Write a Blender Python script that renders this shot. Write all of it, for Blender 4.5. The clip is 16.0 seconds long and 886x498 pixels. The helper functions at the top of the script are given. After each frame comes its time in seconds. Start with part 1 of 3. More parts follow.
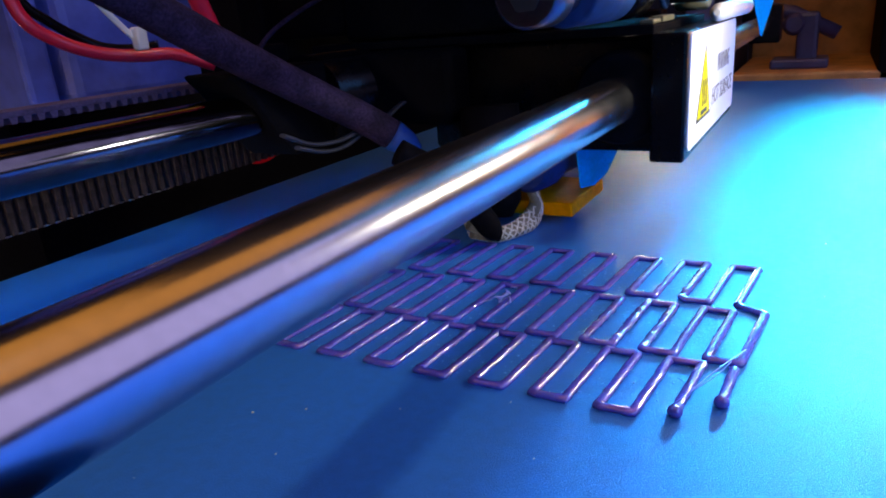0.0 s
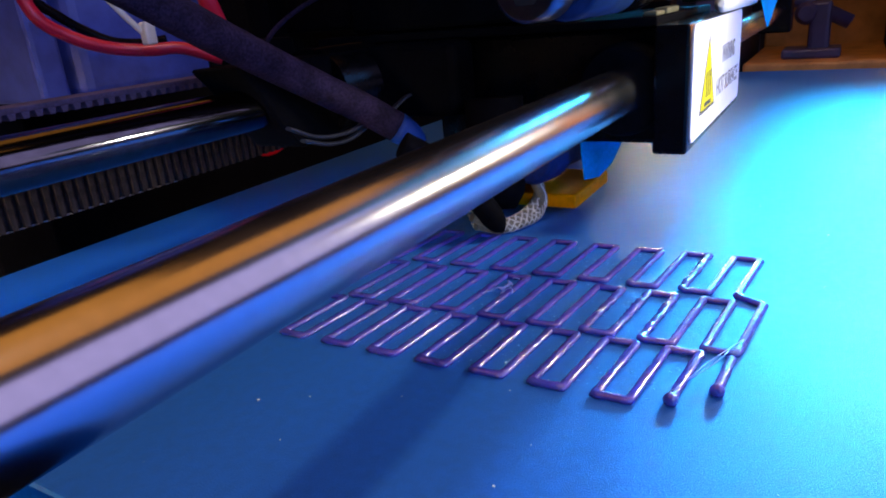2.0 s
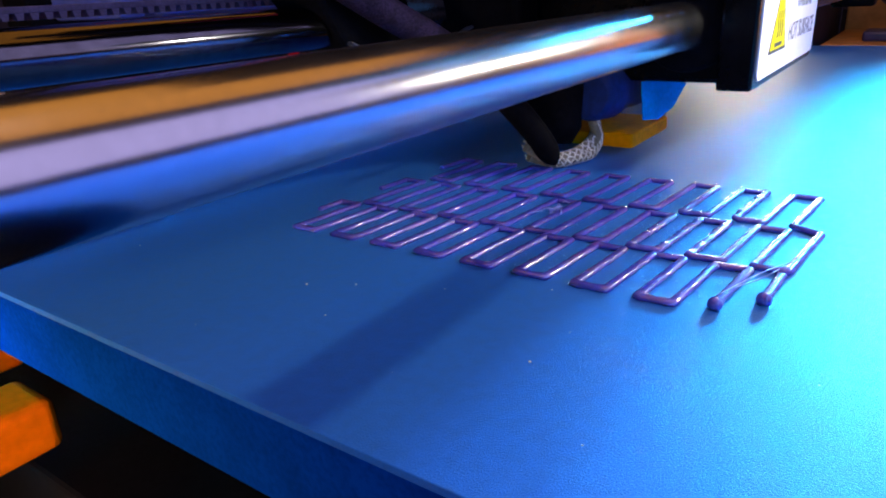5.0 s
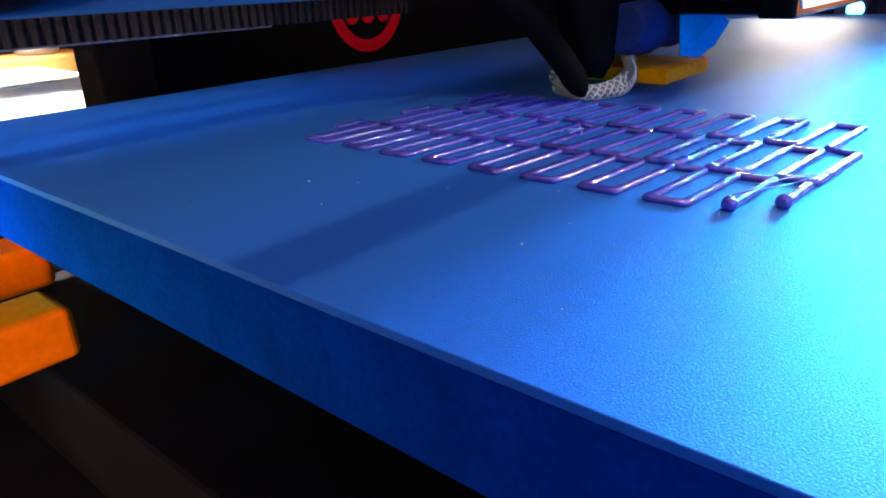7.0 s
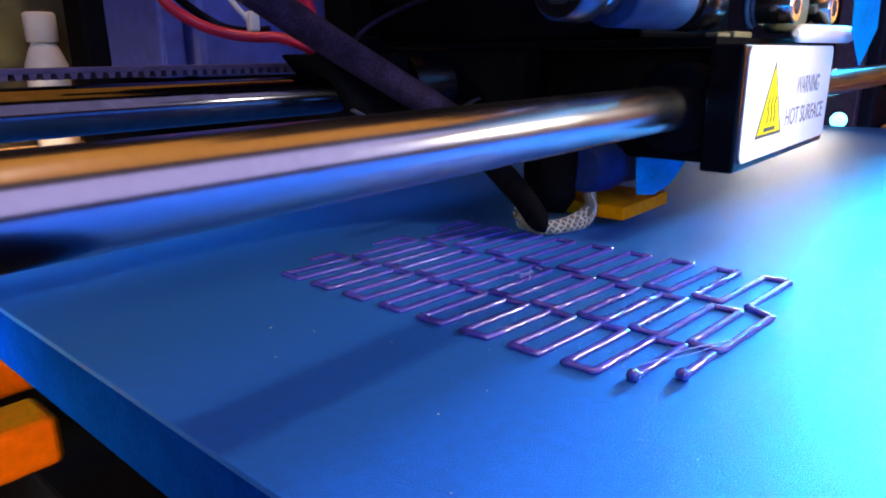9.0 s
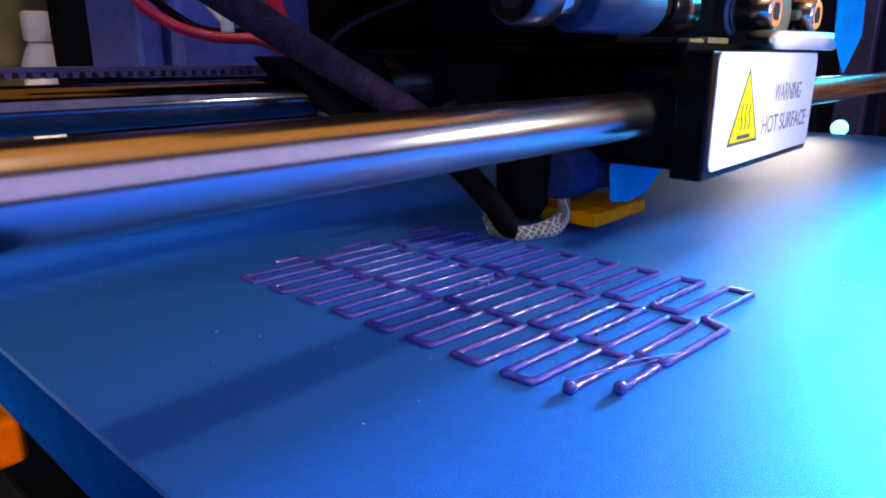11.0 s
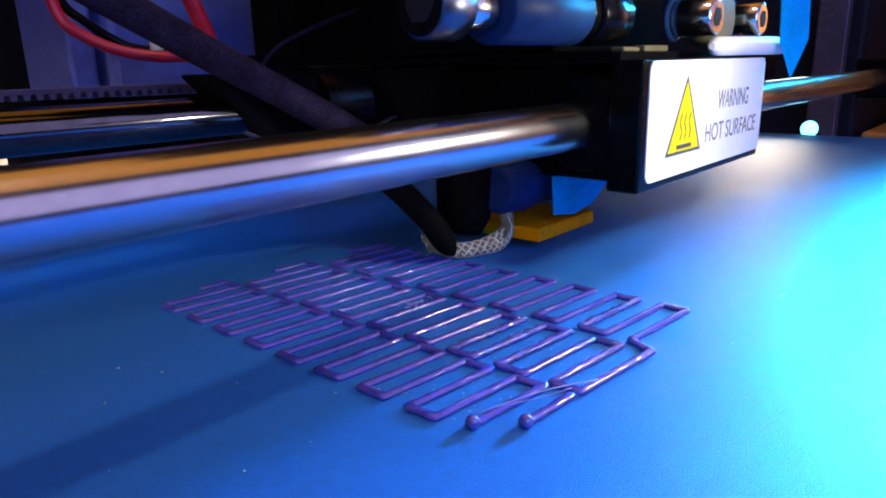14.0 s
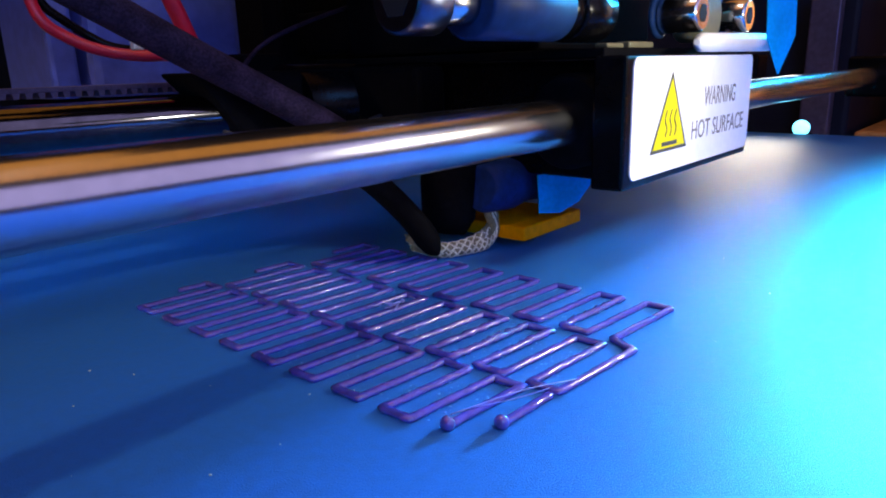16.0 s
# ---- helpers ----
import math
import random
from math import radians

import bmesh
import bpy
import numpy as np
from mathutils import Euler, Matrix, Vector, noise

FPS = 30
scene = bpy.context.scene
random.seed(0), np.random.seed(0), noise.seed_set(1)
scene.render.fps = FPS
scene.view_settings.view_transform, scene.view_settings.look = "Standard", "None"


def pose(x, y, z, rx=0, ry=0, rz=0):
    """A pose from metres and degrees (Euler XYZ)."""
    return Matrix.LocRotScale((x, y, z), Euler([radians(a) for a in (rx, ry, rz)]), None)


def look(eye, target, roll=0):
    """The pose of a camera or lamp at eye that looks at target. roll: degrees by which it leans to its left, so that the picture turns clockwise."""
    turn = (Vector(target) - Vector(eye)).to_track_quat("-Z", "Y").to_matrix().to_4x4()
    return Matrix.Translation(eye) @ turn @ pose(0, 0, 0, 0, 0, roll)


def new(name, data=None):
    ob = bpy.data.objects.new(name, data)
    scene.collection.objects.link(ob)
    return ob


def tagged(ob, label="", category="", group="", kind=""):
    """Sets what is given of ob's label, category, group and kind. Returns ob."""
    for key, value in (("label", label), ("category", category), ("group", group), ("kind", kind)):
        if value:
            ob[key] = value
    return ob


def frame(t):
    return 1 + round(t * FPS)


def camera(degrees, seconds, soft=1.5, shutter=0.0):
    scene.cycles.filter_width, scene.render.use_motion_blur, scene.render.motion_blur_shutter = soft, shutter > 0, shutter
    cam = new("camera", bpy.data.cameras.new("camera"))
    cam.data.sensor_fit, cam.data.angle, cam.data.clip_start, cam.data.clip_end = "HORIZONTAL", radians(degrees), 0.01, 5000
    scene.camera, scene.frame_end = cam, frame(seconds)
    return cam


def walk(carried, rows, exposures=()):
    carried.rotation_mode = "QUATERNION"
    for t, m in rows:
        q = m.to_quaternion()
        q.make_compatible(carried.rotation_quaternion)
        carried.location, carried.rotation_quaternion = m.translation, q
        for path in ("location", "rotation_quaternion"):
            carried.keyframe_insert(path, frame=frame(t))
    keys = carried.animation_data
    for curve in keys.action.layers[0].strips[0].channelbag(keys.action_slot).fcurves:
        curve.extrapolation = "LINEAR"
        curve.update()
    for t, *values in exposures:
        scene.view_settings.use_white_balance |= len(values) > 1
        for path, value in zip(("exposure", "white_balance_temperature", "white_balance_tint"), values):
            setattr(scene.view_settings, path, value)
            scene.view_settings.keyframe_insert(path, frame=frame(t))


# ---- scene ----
# Lengths below are in millimetres and scaled by MM.
MM = 0.001


# ---- camera ----
cam = camera(66.6, 16.0, soft=1.9)
PATH = [
    (0, (-0.06341, -0.01800, 0.04096), (0.01821, 0.02977, 0.00845), -4.70),
    (0.5, (-0.06357, -0.01828, 0.04143), (0.01770, 0.02974, 0.00841), -4.87),
    (1, (-0.06379, -0.01754, 0.04111), (0.01766, 0.02986, 0.00766), -4.18),
    (1.5, (-0.06367, -0.01850, 0.04112), (0.01706, 0.02998, 0.00748), -4.89),
    (2, (-0.06403, -0.01965, 0.04132), (0.01643, 0.02933, 0.00774), -5.04),
    (2.5, (-0.06454, -0.01933, 0.04191), (0.01533, 0.03012, 0.00764), -5.19),
    (3, (-0.06529, -0.01999, 0.04271), (0.01337, 0.03101, 0.00791), -6.16),
    (3.5, (-0.06614, -0.02067, 0.04222), (0.01159, 0.03197, 0.00777), -6.17),
    (4, (-0.06740, -0.02062, 0.03997), (0.00968, 0.03228, 0.00448), -4.44),
    (4.5, (-0.06814, -0.02189, 0.03643), (0.00868, 0.03196, 0.00180), -3.80),
    (5, (-0.06789, -0.02156, 0.03247), (0.00768, 0.03327, -0.00335), -2.91),
    (5.2, (-0.06768, -0.02198, 0.03107), (0.00725, 0.03333, -0.00536), -2.67),
    (7.3, (-0.06576, -0.02695, 0.02194), (0.00455, 0.03358, -0.01538), -1.85),
    (7.5, (-0.06554, -0.02771, 0.02248), (0.00455, 0.03343, -0.01424), -1.84),
    (8, (-0.06506, -0.02980, 0.02628), (0.00540, 0.03234, -0.00798), -1.90),
    (8.5, (-0.06429, -0.03348, 0.03087), (0.00725, 0.02927, 0.00014), -1.27),
    (9, (-0.06419, -0.03575, 0.03448), (0.00805, 0.02759, 0.00674), -0.66),
    (9.2, (-0.06296, -0.03569, 0.03457), (0.00898, 0.02814, 0.00715), -0.42),
    (11.5, (-0.05665, -0.04283, 0.03456), (0.01444, 0.02200, 0.00728), -0.00),
    (12, (-0.05434, -0.04403, 0.03471), (0.01671, 0.02090, 0.00759), 0.24),
    (12.5, (-0.05188, -0.04476, 0.03596), (0.01929, 0.01972, 0.00809), 0.46),
    (13, (-0.05018, -0.04508, 0.03590), (0.02160, 0.01891, 0.00845), 0.07),
    (13.5, (-0.04919, -0.04531, 0.03612), (0.02290, 0.01848, 0.00904), -0.63),
    (14, (-0.04777, -0.04581, 0.03560), (0.02436, 0.01819, 0.00915), -1.40),
    (14.5, (-0.04651, -0.04612, 0.03571), (0.02566, 0.01772, 0.00894), -1.23),
    (15, (-0.04540, -0.04663, 0.03561), (0.02682, 0.01724, 0.00904), -1.66),
    (15.5, (-0.04526, -0.04668, 0.03528), (0.02702, 0.01713, 0.00875), -1.74),
    (16, (-0.04525, -0.04673, 0.03467), (0.02726, 0.01699, 0.00853), -1.65),]
walk(cam, [(t, look(eye, target, roll)) for t, eye, target, roll in PATH],
     [(0.0, 0.05), (3.5, 0.08), (5.0, 0.2), (7.3, 0.32), (8.5, 0.34), (9.2, 0.16), (11.5, 0.05), (13.0, 0.04), (16.0, -0.08)])

# ---- light ----
world = bpy.data.worlds.new("room_light")
scene.world = world
world.use_nodes = True
world.node_tree.nodes["Background"].inputs["Color"].default_value = (0.02, 0.03, 0.09, 1)
world.node_tree.nodes["Background"].inputs["Strength"].default_value = 1.3


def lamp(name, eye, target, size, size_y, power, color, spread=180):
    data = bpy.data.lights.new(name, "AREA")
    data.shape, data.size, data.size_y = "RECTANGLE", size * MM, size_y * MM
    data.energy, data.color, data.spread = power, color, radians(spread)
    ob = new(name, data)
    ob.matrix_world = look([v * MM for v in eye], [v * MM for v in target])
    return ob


lamp("led_work_light", (465, -25.3, 136), (-36, -82, 0), 50, 60, 0.37, (0.02, 0.43, 1.0), 25)
lamp("desk_lamp", (-20, -56, 460), (0, 20, 0), 40, 40, 0.38, (1.0, 0.86, 0.80))
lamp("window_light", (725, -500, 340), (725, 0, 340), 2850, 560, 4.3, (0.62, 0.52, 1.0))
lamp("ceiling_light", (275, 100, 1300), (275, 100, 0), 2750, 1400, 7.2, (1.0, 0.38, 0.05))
lamp("phone_light", (70, -37, 46), (52, 10, 8), 8, 8, 0.036, (1.0, 0.94, 0.80))
# Added blue fill from low left for the bed rim, no known source.
lamp("rim_fill", (-520, -260, -40), (-41, 20, -6), 420, 60, 0.3, (0.0, 0.36, 1.0))
# Made-up blue fill that brightens the motor and the front-left bed.
lamp("motor_bed_fill", (-250, -420, 260), (0, 40, 10), 260, 160, 0.75, (0.06, 0.34, 1.0))
# Unseen spot added over the white carton to brighten it.
lamp("carton_fill", (-30, 195, 160), (10, 236, -8), 40, 30, 0.5, (1.0, 0.9, 0.75), 34)
lamp("status_led_light", (300, 58, 26), (120, 34, 0), 40, 20, 0.018, (1.0, 0.88, 0.68), 90)
# Narrow blue fill, added to light the bed's rear left edge.
lamp("rear_blue_fill", (-300, 158, 46), (-75, 108, 0), 30, 30, 0.022, (0.0, 0.5, 1.0), 16)
# Warm fill with no real lamp behind it, brightens the orange bars.
lamp("bar_fill", (-240, 40, -8), (-60, 100, -32), 120, 40, 0.07, (1.0, 0.66, 0.34), 44)
# Out-of-view fill added to warm up the wooden shelf.
lamp("shelf_fill", (540, -100, 200), (610, -10, 20), 60, 60, 2.2, (1.0, 0.72, 0.42), 120)


# ---- materials ----
def material(name, color, rough=0.5, metal=0.0, coat=0.0, grain=0.0, scale=400.0, bump=0.0, spread=0.25, second=None, spec=0.5):
    m = bpy.data.materials.new(name)
    m.use_nodes = True
    nt = m.node_tree
    bs = nt.nodes["Principled BSDF"]
    bs.inputs["Roughness"].default_value = rough
    bs.inputs["Metallic"].default_value = metal
    bs.inputs["Specular IOR Level"].default_value = spec
    bs.inputs["Coat Weight"].default_value = coat
    bs.inputs["Base Color"].default_value = (*color, 1)
    if grain or bump or second:
        tc = nt.nodes.new("ShaderNodeTexCoord")
        fine = nt.nodes.new("ShaderNodeTexNoise")
        fine.inputs["Scale"].default_value, fine.inputs["Detail"].default_value = scale, 6
        broad = nt.nodes.new("ShaderNodeTexNoise")
        broad.inputs["Scale"].default_value, broad.inputs["Detail"].default_value = scale * 0.12, 4
        nt.links.new(tc.outputs["Object"], fine.inputs["Vector"])
        nt.links.new(tc.outputs["Object"], broad.inputs["Vector"])
        both = nt.nodes.new("ShaderNodeMath")
        both.operation = "MULTIPLY"
        nt.links.new(fine.outputs["Fac"], both.inputs[0])
        nt.links.new(broad.outputs["Fac"], both.inputs[1])
        ramp = nt.nodes.new("ShaderNodeValToRGB")
        low = second or [c * (1 - grain) for c in color]
        high = [min(1, c * (1 + grain)) for c in color]
        ramp.color_ramp.elements[0].position, ramp.color_ramp.elements[1].position = 0.25 - spread / 2, 0.25 + spread / 2
        ramp.color_ramp.elements[0].color, ramp.color_ramp.elements[1].color = (*low, 1), (*high, 1)
        nt.links.new(both.outputs[0], ramp.inputs["Fac"])
        nt.links.new(ramp.outputs["Color"], bs.inputs["Base Color"])
        vary = nt.nodes.new("ShaderNodeMapRange")
        vary.inputs["To Min"].default_value, vary.inputs["To Max"].default_value = rough * 0.8, min(1, rough * 1.25)
        nt.links.new(broad.outputs["Fac"], vary.inputs["Value"])
        nt.links.new(vary.outputs["Result"], bs.inputs["Roughness"])
        if bump:
            bp = nt.nodes.new("ShaderNodeBump")
            bp.inputs["Strength"].default_value, bp.inputs["Distance"].default_value = bump, 0.0002
            nt.links.new(fine.outputs["Fac"], bp.inputs["Height"])
            nt.links.new(bp.outputs["Normal"], bs.inputs["Normal"])
    return m


BED = material("blue_bed", (0.018, 0.16, 0.58), 0.5, grain=0.11, scale=5600, bump=0.4, spec=0.36)
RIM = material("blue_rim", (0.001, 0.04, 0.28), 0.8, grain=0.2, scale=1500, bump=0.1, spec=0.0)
STEEL = material("steel", (0.62, 0.62, 0.65), 0.2, 1.0, grain=0.05, scale=900, bump=0.02)
MATT = material("matt_black", (0.0045, 0.0045, 0.006), 0.75, grain=0.3, scale=900, bump=0.05, spec=0.025)
BLACK = material("black_paint", (0.003, 0.003, 0.004), 0.2, grain=0.3, scale=1500, bump=0.05, spec=0.1)
WHITE = material("white_label", (0.9, 0.9, 0.88), 0.55, grain=0.03, scale=700, spec=0.15)
YELLOW = material("yellow_print", (0.8, 0.68, 0.01), 0.6, grain=0.05, scale=900, spec=0.08)
INK = material("dark_print", (0.03, 0.03, 0.03), 0.7, spec=0.08)
PURPLE = material("purple_filament", (0.085, 0.08, 0.5), 0.13, coat=1.0, grain=0.25, scale=1100, bump=0.5)
beads = PURPLE.node_tree.nodes.new("ShaderNodeBump")
beads.inputs["Strength"].default_value, beads.inputs["Distance"].default_value = 0.16, 0.0002
PURPLE.node_tree.links.new(PURPLE.node_tree.nodes["Noise Texture"].outputs["Fac"], beads.inputs["Height"])
PURPLE.node_tree.links.new(beads.outputs["Normal"], PURPLE.node_tree.nodes["Principled BSDF"].inputs["Coat Normal"])
PURPLE.node_tree.nodes["Principled BSDF"].inputs["Coat IOR"].default_value = 1.9
PURPLE.node_tree.nodes["Principled BSDF"].inputs["Coat Roughness"].default_value = 0.07
PURPLE.node_tree.nodes["Principled BSDF"].inputs["Subsurface Weight"].default_value = 0.5
PURPLE.node_tree.nodes["Principled BSDF"].inputs["Subsurface Scale"].default_value = 0.0008
RUBBER = material("rubber_belt", (0.075, 0.062, 0.13), 0.6, grain=0.3, scale=2000, bump=0.1, spec=0.3)
# Darker, less violet rubber for the belt's lower run.
DARKRUBBER = material("dark_belt_rubber", (0.03, 0.026, 0.03), 0.8, grain=0.5, scale=900, bump=0.2, spec=0.05)
# Steel with a darkened base colour, standing in for blocked reflections.
DIMSTEEL = material("shaded_steel", (0.15, 0.15, 0.17), 0.12, 1.0, grain=0.2, scale=500, bump=0.03)
SLEEVE = material("sleeve", (0.026, 0.017, 0.042), 0.8, grain=0.6, scale=2200, bump=0.9, spec=0.15)
RED = material("red_wire", (0.6, 0.01, 0.04), 0.35)
FRAME = material("dark_blue_panel", (0.075, 0.105, 0.42), 0.4, grain=0.2, scale=300)
ORANGE = material("orange_plastic", (0.9, 0.16, 0.0), 0.55, grain=0.1, scale=500, spec=0.1)
KAPTON = material("amber_tape", (0.75, 0.29, 0.0), 0.4, grain=0.15, scale=800, spec=0.04)
TAPE = material("blue_tape", (0.0, 0.32, 0.72), 0.6, grain=0.15, scale=1200, bump=0.2, spec=0.06)
MIDTAPE = material("blue_wrap", (0.002, 0.018, 0.12), 0.6, grain=0.3, scale=700, bump=0.5, spec=0.2)
DARKTAPE = material("dark_blue_tape", (0.01, 0.07, 0.36), 0.5, grain=0.2, scale=1200, bump=0.2)
BRAIDCORE = material("braid_gaps", (0.22, 0.2, 0.13), 0.8, grain=0.4, scale=4000, bump=0.5)
BRAID = material("glass_braid", (0.8, 0.77, 0.6), 0.7, grain=0.4, scale=4000, bump=0.8)


# ---- mesh helpers ----
def part(name, bm, mat, parent=None, label=""):
    me = bpy.data.meshes.new(name)
    bm.normal_update()
    bm.to_mesh(me)
    bm.free()
    me.materials.append(mat)
    ob = new(name, me)
    if parent:
        ob.parent = parent
    if label:
        ob["label"] = label
    return ob


def thing(name, label, category, group="", kind="", at=(0, 0, 0)):
    ob = new(name)
    ob.empty_display_size = 0.005
    ob.location = [v * MM for v in at]
    return tagged(ob, label, category, group, kind)


def box(x0, x1, y0, y1, z0, z1, bevel=0.4, seg=2):
    bm = bmesh.new()
    bmesh.ops.create_cube(bm, size=1.0)
    for v in bm.verts:
        v.co = Vector((x0 + (v.co.x + 0.5) * (x1 - x0), y0 + (v.co.y + 0.5) * (y1 - y0), z0 + (v.co.z + 0.5) * (z1 - z0))) * MM
    if bevel:
        bmesh.ops.bevel(bm, geom=bm.edges[:], offset=bevel * MM, segments=seg, affect="EDGES", profile=0.5)
    return bm


def tube(points, radius, sides=16, caps=True, flat=1.0):
    """A pipe along the points (mm); radius a number or one for each point."""
    pts = [Vector(p) * MM for p in points]
    radii = radius if isinstance(radius, (list, tuple)) else [radius] * len(pts)
    bm = bmesh.new()
    rings = []
    up = Vector((0, 0, 1))
    for i, p in enumerate(pts):
        d = (pts[min(i + 1, len(pts) - 1)] - pts[max(i - 1, 0)]).normalized()
        side = d.cross(up)
        side = side.normalized() if side.length > 1e-4 else Vector((1, 0, 0))
        top = side.cross(d)
        rings.append([bm.verts.new(p + (side * math.cos(a) + top * math.sin(a) * flat) * radii[i] * MM)
                      for a in (2 * math.pi * k / sides for k in range(sides))])
    for a, b in zip(rings, rings[1:]):
        for k in range(sides):
            bm.faces.new((a[k], a[(k + 1) % sides], b[(k + 1) % sides], b[k])).smooth = True
    if caps:
        bm.faces.new(rings[0][::-1])
        bm.faces.new(rings[-1])
    bmesh.ops.recalc_face_normals(bm, faces=bm.faces[:])
    return bm


def curve(points, steps=8):
    """A smooth line through the points (Catmull-Rom)."""
    p = [Vector(q) for q in points]
    p = [2 * p[0] - p[1]] + p + [2 * p[-1] - p[-2]]
    out = []
    for i in range(1, len(p) - 2):
        for k in range(steps):
            t = k / steps
            out.append(0.5 * (2 * p[i] + (p[i + 1] - p[i - 1]) * t + (2 * p[i - 1] - 5 * p[i] + 4 * p[i + 1] - p[i + 2]) * t * t
                              + (3 * p[i] - p[i - 1] - 3 * p[i + 1] + p[i + 2]) * t ** 3))
    return out + [p[-2]]


# ---- the room round the printer ----
TABLE = material("dark_table", (0.006, 0.006, 0.008), 0.7, grain=0.4, scale=120, bump=0.1, spec=0.04)
WALL = material("room_wall", (0.03, 0.03, 0.045), 0.8, grain=0.15, scale=20)
WOOD = material("orange_wood", (0.55, 0.27, 0.08), 0.5, grain=0.4, scale=60, bump=0.1)
OLIVEBOARD = material("aged_board", (0.07, 0.06, 0.035), 0.8, grain=0.4, scale=60, spec=0.1)
PALE = material("pale_plastic", (0.78, 0.76, 0.68), 0.4, grain=0.06, scale=200)
part("floor", box(-1400, 2200, -1400, 1400, -90, -70, 0), TABLE)
for n, dims in (("wall_north", (-1400, 2200, 1400, 1420, -70, 1500)), ("wall_south", (-1400, 2200, -1420, -1400, -70, 1500)),
                ("wall_west", (-1420, -1400, -1400, 1400, -70, 1500)), ("wall_east", (2200, 2220, -1400, 1400, -70, 1500))):
    tagged(part(n, box(*dims, 0), WALL), "dim painted room wall behind the printer", "wall", kind="structure")
tagged(part("ceiling", box(-1400, 2200, -1400, 1400, 1500, 1520, 0), WALL), "dim painted ceiling above the printer", "ceiling", kind="structure")
tagged(bpy.data.objects["floor"], "dark table top under the printer", "table", kind="structure")

# ---- printer: bed ----
bed = thing("print_bed", "matt blue print bed plate with a thick rim", "print bed")
part("sheet", box(-37.6, 300, -190, 116, -0.8, 0, 0.06, 1), BED, bed, "matt textured blue sheet")
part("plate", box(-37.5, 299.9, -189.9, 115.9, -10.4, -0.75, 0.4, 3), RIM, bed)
for cy in (-180, 108):
    part("corner_screw", tube([(-31, cy, -0.2), (-31, cy, 0.15)], 2.6, 24), STEEL, bed, "countersunk screw")


def specks():
    """Crumbs of plastic left on the sheet."""
    rnd = random.Random(4)
    bm = bmesh.new()
    spots = [(-19, 68), (-17, 36), (-14.1, 30.6), (-19.5, 4.3), (-4.2, 9.6), (-22, 28), (60, -20), (75, -8)]
    spots += [(rnd.uniform(-38, 120), rnd.uniform(-30, 80)) for _ in range(40)]
    for n, (x, y) in enumerate(spots):
        r = rnd.uniform(0.10, 0.17) if n < 8 else rnd.uniform(0.04, 0.09)
        bmesh.ops.create_icosphere(bm, subdivisions=1, radius=r * MM, matrix=Matrix.Translation(Vector((x, y, r * 0.35)) * MM) @ Matrix.Diagonal((1, rnd.uniform(0.6, 1.2), 0.6, 1)))
    return bm


tagged(part("plastic_crumbs", specks(), PALE), "tiny pale plastic crumbs lying on the blue bed", "crumbs", kind="stuff")


# ---- printer: zigzag print on the bed ----
def plan(x, y, z=0.34):
    """From the print's own grid to millimetres on the bed."""
    return Vector((17 * (0.8134 * x + -0.0134 * y + -0.1238), 17 * (-0.0753 * x + 0.8785 * y + 0.0514), z))


def lane(k):
    return -0.77 + 0.25 * k


def strand(points, seed, bumpy=()):
    """One laid line of filament: flattened, slightly uneven, wider where it turns."""
    rnd = random.Random(seed)
    pts, radii = [], []
    for n, (a, b) in enumerate(zip(points, points[1:])):
        length = (Vector(b) - Vector(a)).length
        steps = max(3, int(length / 0.035))
        for i in range(steps):
            t = i / steps
            x, y = a[0] + (b[0] - a[0]) * t, a[1] + (b[1] - a[1]) * t
            w = 0.58 + 0.05 * noise.noise((x * 9 + seed, y * 9, 0)) + rnd.uniform(-0.015, 0.015)
            if min(t, 1 - t) * length < 0.05:
                w += 0.07
            dz = 0.0
            if n in bumpy:
                w += rnd.uniform(-0.1, 0.12)
                dz = rnd.uniform(0, 0.25)
            pts.append(plan(x + rnd.uniform(-0.004, 0.004), y + rnd.uniform(-0.004, 0.004), 0.29 + dz))
            radii.append(w)
    pts.append(plan(*points[-1], 0.29))
    radii.append(0.5)
    return tube(pts, radii, 14, True, 0.68)


zigzag = thing("zigzag_print", "glossy purple filament laid in zigzag lines on the bed", "3d print")
row = [(0.16, lane(1))]
for k in range(1, 18):
    e = 0.95 if k % 2 else 0.03
    row += [(e, lane(k)), (e, lane(k + 1))]
row.append((0.6, lane(18)))
part("strand", strand(row, 3), PURPLE, zigzag)
row = [(0.40, lane(0)), (0.98, lane(0) + 0.02)]
part("loose_end", strand(row, 5), PURPLE, zigzag)
row = [(2.27, lane(1)), (2.13, lane(0)), (1.06, lane(0))]
for k in range(0, 18):
    e = 2.09 if k % 2 else 1.06
    row += ([(e, lane(k))] if k else []) + [(e, lane(k + 1))]
row.append((1.6, lane(18)))
part("strand", strand(row, 7, (7, 9, 11)), PURPLE, zigzag)
row = [(2.27, lane(1))]
for k in range(1, 18):
    e = 3.34 if k % 2 else 2.27
    row += [(e, lane(k)), (e, lane(k + 1))]
row.append((2.8, lane(18)))
part("strand", strand(row, 9, (4,)), PURPLE, zigzag)


for bx, by in ((0.11, -0.53), (0.36, -0.78)):
    heights = [0.05, 0.25, 0.55, 0.85, 1.1, 1.28, 1.36]
    part("end_blob", tube([plan(bx + 0.004 * n, by, h) for n, h in enumerate(heights)], [0.62, 0.74, 0.8, 0.76, 0.62, 0.38, 0.12], 18), PURPLE, zigzag, "rounded droplet at a line's end")
HAIR = material("filament_hair", (0.3, 0.36, 0.85), 0.35)
